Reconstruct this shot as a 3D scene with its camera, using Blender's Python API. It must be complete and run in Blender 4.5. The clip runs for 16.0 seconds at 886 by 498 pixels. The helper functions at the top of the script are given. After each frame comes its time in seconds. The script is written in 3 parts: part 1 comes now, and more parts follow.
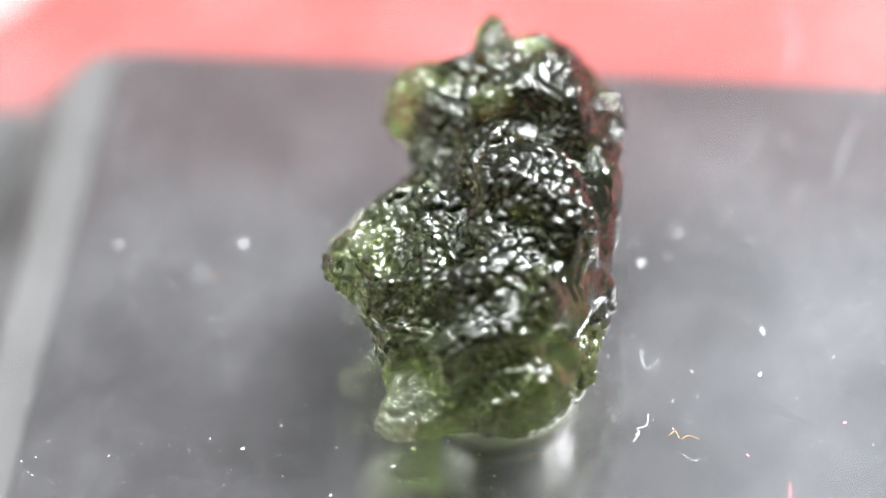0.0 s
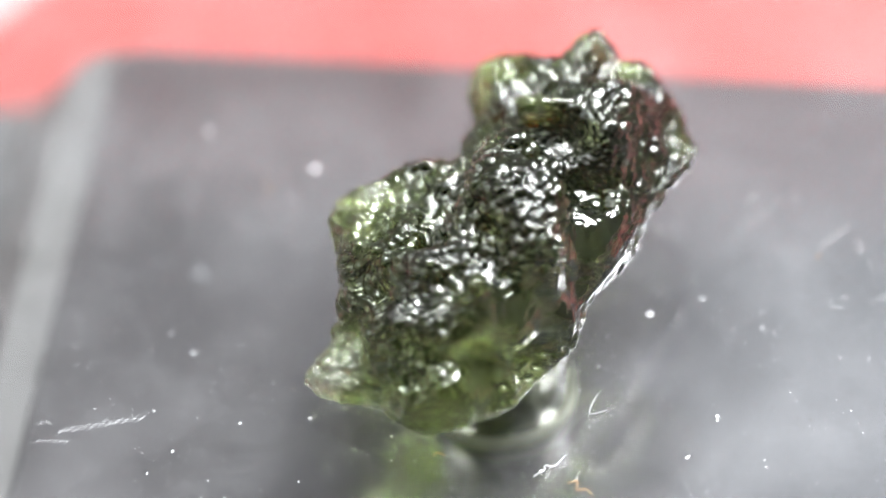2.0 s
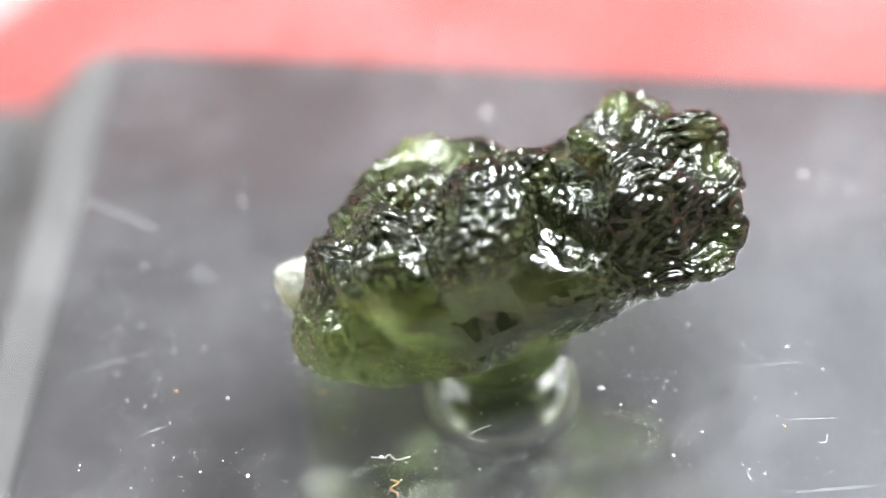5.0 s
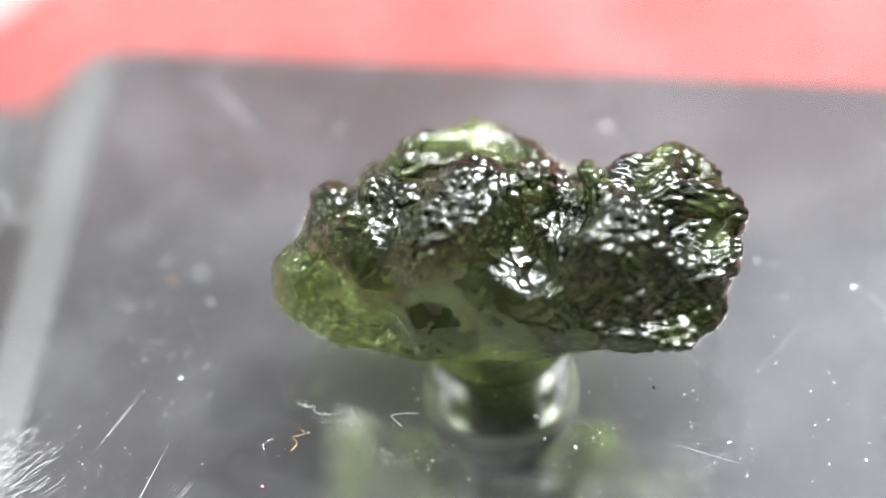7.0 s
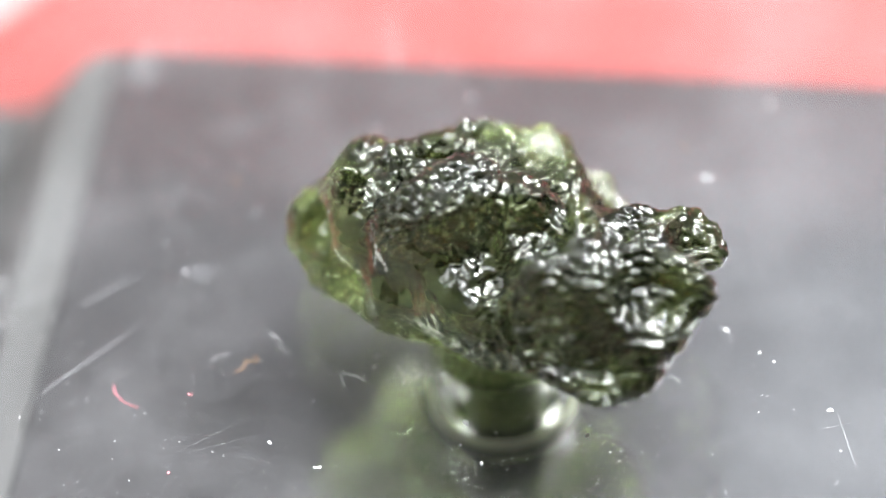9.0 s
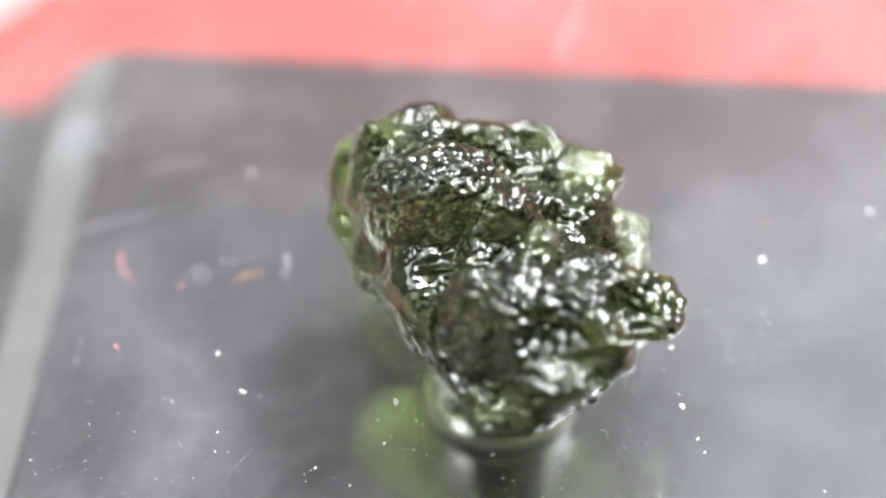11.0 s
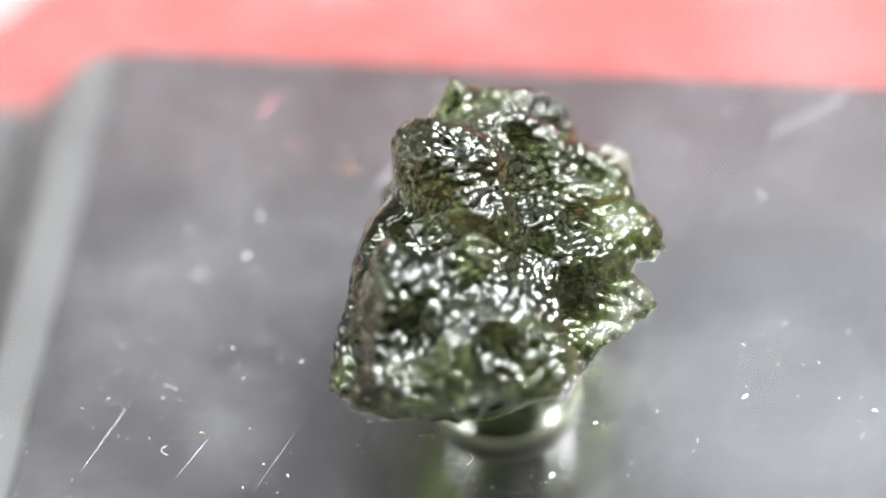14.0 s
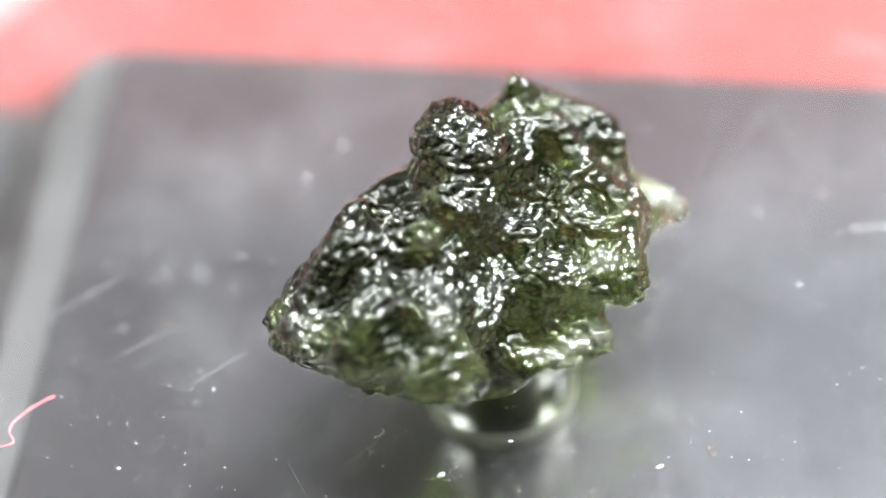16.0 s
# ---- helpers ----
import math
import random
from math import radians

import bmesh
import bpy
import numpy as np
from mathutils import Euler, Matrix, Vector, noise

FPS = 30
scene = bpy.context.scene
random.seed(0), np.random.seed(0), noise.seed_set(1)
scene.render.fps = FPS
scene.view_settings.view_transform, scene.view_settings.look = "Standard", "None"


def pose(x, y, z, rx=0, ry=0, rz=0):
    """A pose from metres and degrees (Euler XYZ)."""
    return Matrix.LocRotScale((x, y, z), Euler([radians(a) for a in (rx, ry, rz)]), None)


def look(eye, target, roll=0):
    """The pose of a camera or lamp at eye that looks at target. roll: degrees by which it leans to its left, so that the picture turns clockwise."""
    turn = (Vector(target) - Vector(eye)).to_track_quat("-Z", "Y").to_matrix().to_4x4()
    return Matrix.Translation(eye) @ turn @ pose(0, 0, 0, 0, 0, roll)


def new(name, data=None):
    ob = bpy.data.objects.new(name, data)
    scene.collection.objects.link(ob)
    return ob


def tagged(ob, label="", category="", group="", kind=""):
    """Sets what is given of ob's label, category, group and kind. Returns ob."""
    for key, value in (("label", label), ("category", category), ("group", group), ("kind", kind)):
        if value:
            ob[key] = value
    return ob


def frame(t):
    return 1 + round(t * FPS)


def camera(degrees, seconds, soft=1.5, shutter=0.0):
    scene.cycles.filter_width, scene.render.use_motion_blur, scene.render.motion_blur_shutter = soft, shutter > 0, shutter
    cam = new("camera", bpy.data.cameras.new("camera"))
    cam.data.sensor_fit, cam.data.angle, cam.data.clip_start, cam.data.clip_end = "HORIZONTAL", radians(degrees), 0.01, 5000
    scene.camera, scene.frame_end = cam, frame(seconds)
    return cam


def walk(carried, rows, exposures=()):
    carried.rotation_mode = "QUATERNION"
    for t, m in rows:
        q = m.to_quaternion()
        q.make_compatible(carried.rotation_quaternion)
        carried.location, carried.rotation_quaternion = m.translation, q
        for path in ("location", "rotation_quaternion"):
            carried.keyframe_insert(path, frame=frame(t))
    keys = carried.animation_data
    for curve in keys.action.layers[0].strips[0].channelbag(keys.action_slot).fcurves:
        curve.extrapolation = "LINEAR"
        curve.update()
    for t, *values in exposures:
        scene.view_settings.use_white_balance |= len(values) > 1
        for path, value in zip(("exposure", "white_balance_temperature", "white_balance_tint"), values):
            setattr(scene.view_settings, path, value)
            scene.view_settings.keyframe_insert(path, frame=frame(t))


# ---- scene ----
ROLL = -4.65
def part(name, bm, material, parent=None, label="", smooth=False):
    """One mesh object out of a bmesh, under a thing or a part."""
    me = bpy.data.meshes.new(name)
    bm.to_mesh(me)
    bm.free()
    me.materials.append(material)
    if smooth:
        me.shade_smooth()
    ob = new(name, me)
    ob.parent = parent
    return tagged(ob, label)


# ---- camera: fixed on a stand, close to a small turntable ----
EYE, AIM = (-0.002966, -0.193108, 0.206283), (-0.002966, 0.002805, 0.002699)
cam = camera(11.2, 16.0)
walk(cam, [(0.0, look(EYE, AIM, ROLL)), (16.0, look(EYE, AIM, ROLL))])
cam.data.dof.use_dof = True
cam.data.dof.focus_distance = 0.2745
cam.data.dof.aperture_fstop = 11.0

# ---- light: unseen lamps above the table, added fills and the pale room round it ----
world = bpy.data.worlds.new("world")
scene.world = world
world.use_nodes = True
world.node_tree.nodes["Background"].inputs[0].default_value = (0.9, 0.95, 1.0, 1)
world.node_tree.nodes["Background"].inputs[1].default_value = 0.3


def area_lamp(name, eye, target, wide, high, watts, colour):
    data = bpy.data.lights.new(name, "AREA")
    data.shape, data.size, data.size_y, data.energy, data.color = "RECTANGLE", wide, high, watts, colour
    ob = new(name, data)
    ob.matrix_world = look(eye, target)
    return ob


area_lamp("desk_lamp_light", (0.24, 0.15, 0.40), (0, 0, 0), 0.15, 0.15, 9.9, (0.955, 0.98, 1.0))
area_lamp("second_lamp_light", (-0.02, 0.15, 0.50), (0, 0, 0), 0.18, 0.12, 2.7, (0.94, 0.98, 1.0))
# unseen fill, added to brighten the stand's left edge
area_lamp("side_fill_light", (-0.30, 0.10, 0.34), (0, 0, 0), 0.18, 0.18, 0.7, (0.96, 0.98, 1.0))
# unseen overhead fill, added to lift the soft light all round
area_lamp("ceiling_fill_light", (0.2, 0.2, 1.55), (0.2, 0.2, 0), 0.9, 0.5, 13.6, (0.93, 0.97, 1.0))
area_lamp("window_light", (0.32, 0.90, 1.18), (0.0, -0.1, 0.0), 0.50, 0.40, 0.42, (0.82, 0.92, 1.0))
scene.view_settings.exposure = 0.0


# ---- materials ----
class Nodes:
    """A node material under construction."""

    def __init__(self, name):
        self.m = bpy.data.materials.new(name)
        self.m.use_nodes = True
        self.t = self.m.node_tree
        self.b = self.t.nodes["Principled BSDF"]
        self.out = self.t.nodes["Material Output"]

    def add(self, kind, **kw):
        n = self.t.nodes.new(kind)
        for k, v in kw.items():
            n.inputs[k].default_value = v
        return n

    def link(self, a, b):
        self.t.links.new(a, b)

    def noise(self, scale, detail=4.0, rough=0.55):
        n = self.add("ShaderNodeTexNoise", Scale=scale, Detail=detail, Roughness=rough)
        c = self.t.nodes.get("co") or self.t.nodes.new("ShaderNodeTexCoord")
        c.name = "co"
        self.link(c.outputs["Object"], n.inputs["Vector"])
        return n

    def ramp(self, fac, stops):
        r = self.t.nodes.new("ShaderNodeValToRGB")
        el = r.color_ramp.elements
        while len(el) < len(stops):
            el.new(0.5)
        for e, (p, c) in zip(el, stops):
            e.position, e.color = p, (*c, 1)
        self.link(fac, r.inputs[0])
        return r.outputs[0]

    def bump(self, height, strength, distance):
        n = self.add("ShaderNodeBump", Strength=strength, Distance=distance)
        self.link(height, n.inputs["Height"])
        self.link(n.outputs[0], self.b.inputs["Normal"])
        return n


def set_in(b, **kw):
    for k, v in kw.items():
        b.inputs[k.replace("_", " ")].default_value = v


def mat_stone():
    """Dark bottle-green glass, with light shining through narrow parts painted in as paler colour."""
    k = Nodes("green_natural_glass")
    thin_glow = k.t.nodes.new("ShaderNodeAttribute")
    thin_glow.attribute_name = "thin_glow"
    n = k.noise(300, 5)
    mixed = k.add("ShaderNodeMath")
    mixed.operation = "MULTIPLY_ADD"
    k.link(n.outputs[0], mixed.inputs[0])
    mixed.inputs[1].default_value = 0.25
    k.link(thin_glow.outputs["Fac"], mixed.inputs[2])
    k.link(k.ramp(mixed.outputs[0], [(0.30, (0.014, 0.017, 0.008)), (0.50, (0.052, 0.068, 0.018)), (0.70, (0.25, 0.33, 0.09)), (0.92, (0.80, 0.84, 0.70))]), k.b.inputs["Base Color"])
    set_in(k.b, Roughness=0.12, IOR=1.5)
    k.b.inputs["Transmission Weight"].default_value = 0.93
    k.b.inputs["Coat Weight"].default_value = 0.35
    k.b.inputs["Coat Roughness"].default_value = 0.10
    k.b.inputs["Coat IOR"].default_value = 1.6
    # fine wear, faint on the fresh breaks
    f = k.noise(5200, 5, 0.7)
    worn = k.t.nodes.new("ShaderNodeAttribute")
    worn.attribute_name = "worn"
    height = k.add("ShaderNodeMath")
    height.operation = "MULTIPLY"
    k.link(f.outputs[0], height.inputs[0])
    k.link(worn.outputs["Fac"], height.inputs[1])
    k.bump(height.outputs[0], 0.3, 0.00008)
    return k.m


def mat_plain(name, dark, light, scale, rough, bump=0.0, metal=0.0):
    k = Nodes(name)
    n = k.noise(scale, 6)
    k.link(k.ramp(n.outputs[0], [(0.3, dark), (0.7, light)]), k.b.inputs["Base Color"])
    set_in(k.b, Roughness=rough, Metallic=metal)
    if bump:
        f = k.noise(scale * 14, 3)
        k.bump(f.outputs[0], bump, 0.0002)
    return k.m


def mat_clear_sheet():
    k = Nodes("clear_acrylic_sheet")
    clear = k.add("ShaderNodeBsdfTransparent", Color=(0.97, 0.972, 0.975, 1))
    gloss = k.add("ShaderNodeBsdfGlossy", Roughness=0.13, Color=(1, 1, 1, 1))
    film = k.add("ShaderNodeBsdfDiffuse", Color=(0.5, 0.5, 0.52, 1))
    mix = k.add("ShaderNodeMixShader", Fac=0.07)
    k.link(clear.outputs[0], mix.inputs[1])
    k.link(gloss.outputs[0], mix.inputs[2])
    n = k.noise(70, 8, 0.65)
    haze = k.add("ShaderNodeMapRange")
    for i, v in enumerate((0.44, 0.80, 0.0, 0.085)):
        haze.inputs[i + 1].default_value = v
    k.link(n.outputs[0], haze.inputs[0])
    dusty = k.t.nodes.new("ShaderNodeMixShader")
    k.link(haze.outputs[0], dusty.inputs[0])
    k.link(mix.outputs[0], dusty.inputs[1])
    k.link(film.outputs[0], dusty.inputs[2])
    k.link(dusty.outputs[0], k.out.inputs[0])
    return k.m


def mat_clear_solid():
    """Clear solid plastic."""
    k = Nodes("clear_acrylic_post")
    n = k.noise(500, 4)
    k.link(k.ramp(n.outputs[0], [(0.3, (0.74, 0.77, 0.66)), (0.7, (0.80, 0.83, 0.72))]), k.b.inputs["Base Color"])
    set_in(k.b, Roughness=0.16, IOR=1.49)
    k.b.inputs["Transmission Weight"].default_value = 1.0
    return k.m


STONE = mat_stone()
SHEET = mat_clear_sheet()
CLEAR = mat_clear_solid()
PANEL = mat_plain("grey_panel", (0.325, 0.316, 0.326), (0.385, 0.376, 0.388), 60, 0.13, 0.0, 0.85)
SILVER = mat_plain("silver_plastic", (0.098, 0.096, 0.094), (0.128, 0.125, 0.122), 80, 0.5, 0.1)
BORE_DARK = mat_plain("dark_bore_core", (0.012, 0.013, 0.009), (0.020, 0.021, 0.014), 300, 0.35)
MILKY = mat_plain("milky_plastic", (0.52, 0.55, 0.40), (0.60, 0.62, 0.48), 200, 0.6)
DULL = mat_plain("dull_grey_plastic", (0.068, 0.066, 0.065), (0.085, 0.083, 0.081), 70, 0.5, 0.1)
RED = mat_plain("red_paper", (0.30, 0.050, 0.044), (0.33, 0.062, 0.054), 40, 0.7, 0.15)
WHITE = mat_plain("white_paper", (0.40, 0.385, 0.38), (0.45, 0.43, 0.425), 60, 0.8)
WALL = mat_plain("wall_paint", (0.70, 0.70, 0.69), (0.76, 0.76, 0.75), 3, 0.9)
# for an unseen wall, added to darken reflections in the stone
DARK_WALL = mat_plain("dark_unseen_wall", (0.07, 0.07, 0.07), (0.09, 0.09, 0.09), 3, 0.8)
WOOD = mat_plain("table_wood", (0.10, 0.075, 0.055), (0.16, 0.12, 0.09), 9, 0.5)
DUST = mat_plain("white_dust", (0.52, 0.52, 0.53), (0.62, 0.62, 0.63), 900, 0.5)
SCUFF = mat_plain("scratched_acrylic", (0.26, 0.26, 0.27), (0.36, 0.36, 0.37), 900, 0.45)
PINK = mat_plain("pink_fibre", (0.80, 0.25, 0.30), (0.85, 0.32, 0.36), 900, 0.6)
TAN = mat_plain("tan_grain", (0.45, 0.25, 0.12), (0.55, 0.33, 0.18), 900, 0.6)


# ---- mesh helpers ----
def box(bm, x0, x1, y0, y1, z0, z1):
    g = bmesh.ops.create_cube(bm, size=1.0)
    bmesh.ops.transform(bm, matrix=Matrix.Translation(((x0 + x1) / 2, (y0 + y1) / 2, (z0 + z1) / 2)) @ Matrix.Diagonal((x1 - x0, y1 - y0, z1 - z0, 1)), verts=g["verts"])
    return g["verts"]


def rounded_square(half, radius, steps=8):
    """Corner points of a square with rounded corners, anticlockwise."""
    pts = []
    for k in range(4):
        cx, cy = [(1, 1), (-1, 1), (-1, -1), (1, -1)][k]
        for i in range(steps + 1):
            a = radians(90 * k + 90 * i / steps)
            pts.append((cx * (half - radius) + radius * math.cos(a), cy * (half - radius) + radius * math.sin(a)))
    return pts


def stacked(rings):
    """A closed solid through rings of equal count, each a list of points and a height."""
    bm = bmesh.new()
    loops = [[bm.verts.new((x, y, z)) for x, y in pts] for pts, z in rings]
    n = len(loops[0])
    for a, b in zip(loops, loops[1:]):
        for i in range(n):
            bm.faces.new((a[i], a[(i + 1) % n], b[(i + 1) % n], b[i]))
    bm.faces.new(loops[0][::-1])
    bm.faces.new(loops[-1])
    bmesh.ops.recalc_face_normals(bm, faces=bm.faces)
    return bm


def turned(profile, steps=96):
    """A closed solid of revolution about z from a closed profile of (radius, height)."""
    bm = bmesh.new()
    rings = [[bm.verts.new((r * math.cos(2 * math.pi * i / steps), r * math.sin(2 * math.pi * i / steps), z)) for i in range(steps)] for r, z in profile]
    for a, b in zip(rings, rings[1:] + rings[:1]):
        for i in range(steps):
            bm.faces.new((a[i], a[(i + 1) % steps], b[(i + 1) % steps], b[i]))
    bmesh.ops.recalc_face_normals(bm, faces=bm.faces)
    return bm


# ---- the room and the table ----
TABLE_Z = -0.030


def build_room():
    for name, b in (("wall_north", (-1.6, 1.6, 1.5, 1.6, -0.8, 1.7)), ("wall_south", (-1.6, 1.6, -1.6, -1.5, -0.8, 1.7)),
                    ("wall_east", (1.5, 1.6, -1.5, 1.5, -0.8, 1.7)), ("wall_west", (-1.6, -1.5, -1.5, 1.5, -0.8, 1.7)),
                    ("floor", (-1.5, 1.5, -1.5, 1.5, -0.85, -0.8)), ("ceiling", (-1.6, 1.6, -1.6, 1.6, 1.7, 1.8))):
        bm = bmesh.new()
        box(bm, *b)
        # the south wall is made dark only to dim what the stone reflects
        tagged(part(name, bm, WOOD if name == "floor" else DARK_WALL if name == "wall_south" else WALL), "unseen dark wall added to darken reflections in the stone" if name == "wall_south" else "plain brown wooden floor" if name == "floor" else "plain pale painted room surface", "wall" if "wall" in name else name, kind="structure")
    table = tagged(new("table"), "plain brown wooden table under the red sheet", "table")
    bm = bmesh.new()
    box(bm, -0.6, 0.6, -0.45, 0.45, TABLE_Z - 0.031, TABLE_Z - 0.001)
    bmesh.ops.bevel(bm, geom=bm.edges[:], offset=0.004, segments=2, affect="EDGES")
    part("tabletop", bm, WOOD, table)
    for x in (-0.55, 0.55):
        for y in (-0.4, 0.4):
            bm = bmesh.new()
            box(bm, x - 0.025, x + 0.025, y - 0.025, y + 0.025, -0.8, TABLE_Z - 0.031)
            part("leg", bm, WOOD, table)
    bm = bmesh.new()
    box(bm, -0.13, 0.13, -0.03, 0.15, -0.0004, 0.0004)
    sheet = tagged(part("paper_sheet", bm, RED), "bright red matt paper sheet lying on the table", "paper")
    sheet.matrix_world = pose(0.02, 0.03, TABLE_Z - 0.0005, 0, 0, -4)
    bm = bmesh.new()
    box(bm, -0.04, 0.04, 0.0, 0.05, 0.0, 0.0008)
    slip = tagged(part("paper_slip", bm, WHITE), "white paper slip lying on the red sheet", "paper")
    slip.matrix_world = pose(-0.03460, 0.06370, TABLE_Z, 0, 0, 42.0)


# ---- the turntable: fixed base, turning clear disc ----
PANEL_Z = -0.0083
BASE_TURN = -10.7


def build_base():
    base = tagged(new("display_stand"), "square silver plastic display stand with grey top panel on red paper", "display stand")
    base.matrix_world = pose(0, 0, TABLE_Z, 0, 0, BASE_TURN)
    top = PANEL_Z - TABLE_Z
    rs = rounded_square
    bm = stacked([(rs(0.0380, 0.008), 0.0), (rs(0.0388, 0.008), 0.0015), (rs(0.0388, 0.008), 0.0085), (rs(0.0378, 0.007), 0.0098),
                  (rs(0.0368, 0.006), 0.0100), (rs(0.0340, 0.004), 0.0100)])
    bmesh.ops.transform(bm, matrix=Matrix.Diagonal((1.3, 0.95, 1.0, 1)), verts=bm.verts)
    part("foot", bm, DULL, base, "wide dull grey plastic foot")
    bm = stacked([(rs(0.0362, 0.003), 0.0100), (rs(0.0358, 0.003), 0.0112), (rs(0.0309, 0.0030), top - 0.0012), (rs(0.0305, 0.0026), top - 0.0006), (rs(0.0295, 0.0026), top - 0.0006)])
    bmesh.ops.transform(bm, matrix=Matrix.Diagonal((1.09, 1.0, 1.0, 1)), verts=bm.verts)
    part("body", bm, SILVER, base)
    bm = stacked([(rs(0.0303, 0.0012), top - 0.0006), (rs(0.0303, 0.0012), top - 0.0002), (rs(0.0300, 0.0011), top)])
    bmesh.ops.transform(bm, matrix=Matrix.Diagonal((0.995, 1.0, 1.0, 1)), verts=bm.verts)
    part("top_panel", bm, PANEL, base, "smooth mid-grey panel with faint marks")
    return base


def build_disc():
    disc = tagged(new("turntable_disc"), "round clear acrylic turntable disc, scratched, on a clear hub", "turntable disc")
    part("platter", turned([(0.0002, 0.0), (0.0594, 0.0), (0.0600, -0.0006), (0.0600, -0.0019), (0.0594, -0.0025), (0.0002, -0.0025)], 128), SHEET, disc)
    part("hub", turned([(0.0025, -0.0027), (0.0042, -0.0027), (0.0044, -0.0029), (0.0044, -0.0080), (0.0042, -0.0082), (0.0025, -0.0082)], 96), CLEAR, disc, "clear acrylic hub")
    # a dark core put in to stand for the shaded bore of the hub
    part("bore_core", turned([(0.0001, -0.0028), (0.0022, -0.0028), (0.0024, -0.0030), (0.0024, -0.0081), (0.0001, -0.0081)], 64), BORE_DARK, disc, "dark core standing for the shaded bore inside the hub")
    part("hub_ring", turned([(0.0042, -0.0083), (0.0046, -0.0083), (0.00475, -0.0081), (0.00475, -0.0074), (0.0046, -0.0072), (0.0045, -0.0074), (0.0045, -0.0079)], 96), MILKY, disc, "pale milky plastic ring round the hub foot")
    return disc


# ---- the stone ----
LUMPS = []


def lump(x, y, z, rx, ry, rz, turn, much=1.0):
    """A soft lump of the stone: centre and reach in millimetres, turn about z in degrees."""
    LUMPS.append((x, y, z, rx, ry, rz, radians(turn), much))


def dent(x, y, z, rx, ry, rz, turn, much=0.5):
    """A hollow worn into the stone, as a lump taken away."""
    LUMPS.append((x, y, z, rx, ry, rz, radians(turn), -much))


def cells_noise(p, size, seed):
    """Distance to the nearest and second nearest of scattered points, in cells of that size."""
    q = p / size
    base = np.floor(q).astype(np.int64)
    f1 = np.full(len(p), 9.0)
    f2 = np.full(len(p), 9.0)
    for i in (-1, 0, 1):
        for j in (-1, 0, 1):
            for k in (-1, 0, 1):
                c = base + np.array((i, j, k))
                h = (c[:, 0] * 73856093) ^ (c[:, 1] * 19349663) ^ (c[:, 2] * 83492791) ^ (seed * 2654435761)
                off = np.stack([((h * m) % 1000003) / 1000003.0 for m in (1103515245, 22695477, 69069)], 1)
                d = np.sqrt(((c + off - q) ** 2).sum(1))
                f2 = np.minimum(f2, np.maximum(f1, d))
                f1 = np.minimum(f1, d)
    return f1, f2


def facets(p, size, seed):
    """Chipped relief: each cell of scattered points is a small plane with a tilt of its own."""
    q = p / size
    base = np.floor(q).astype(np.int64)
    best = np.full(len(p), 9.0)
    rise = np.zeros(len(p))
    for i in (-1, 0, 1):
        for j in (-1, 0, 1):
            for k in (-1, 0, 1):
                c = base + np.array((i, j, k))
                h = (c[:, 0] * 73856093) ^ (c[:, 1] * 19349663) ^ (c[:, 2] * 83492791) ^ (seed * 2654435761)
                r = [((h * m) % 1000003) / 1000003.0 for m in (1103515245, 22695477, 69069, 1664525, 134775813, 16843009)]
                d = np.sqrt(((c + np.stack(r[:3], 1) - q) ** 2).sum(1))
                tilt = ((q - c - np.stack(r[:3], 1)) * (np.stack(r[3:], 1) - 0.5) * 2).sum(1)
                near = d < best
                best = np.where(near, d, best)
                rise = np.where(near, tilt, rise)
    return rise


def surface_net(field, level, low, step):
    """Points and quads of the surface where a sampled field crosses a level."""
    s = field > level
    shape = tuple(n - 1 for n in field.shape)
    total, count = np.zeros((*shape, 3)), np.zeros(shape)
    corner = [slice(0, -1), slice(1, None)]
    for axis in range(3):
        o1, o2 = [a for a in range(3) if a != axis]
        for u in (0, 1):
            for v in (0, 1):
                ia, ib = [None] * 3, [None] * 3
                ia[axis], ib[axis] = corner[0], corner[1]
                ia[o1] = ib[o1] = corner[u]
                ia[o2] = ib[o2] = corner[v]
                fa, fb = field[tuple(ia)], field[tuple(ib)]
                cross = s[tuple(ia)] != s[tuple(ib)]
                t = np.where(cross, (level - fa) / np.where(cross, fb - fa, 1), 0)
                total[..., axis] += t
                total[..., o1] += cross * u
                total[..., o2] += cross * v
                count += cross
    live = count > 0
    index = np.full(shape, -1)
    index[live] = np.arange(live.sum())
    points = (np.argwhere(live) + total[live] / count[live][:, None]) * step + low
    quads = []
    for axis in range(3):
        o1, o2 = [(1, 2), (2, 0), (0, 1)][axis]
        a = [slice(1, -1)] * 3
        b = [slice(1, -1)] * 3
        a[axis], b[axis] = slice(0, -1), slice(1, None)
        sa, sb = s[tuple(a)], s[tuple(b)]
        for inside in (True, False):
            w = np.argwhere((sa != sb) & (sa == inside))
            w[:, [o1, o2]] += 1
            ring = []
            for d1, d2 in ((0, 0), (-1, 0), (-1, -1), (0, -1)):
                c = w.copy()
                c[:, o1] += d1
                c[:, o2] += d2
                ring.append(index[c[:, 0], c[:, 1], c[:, 2]])
            q = np.stack(ring, 1)
            quads.append(q if inside else q[:, ::-1])
    return points, np.concatenate(quads)


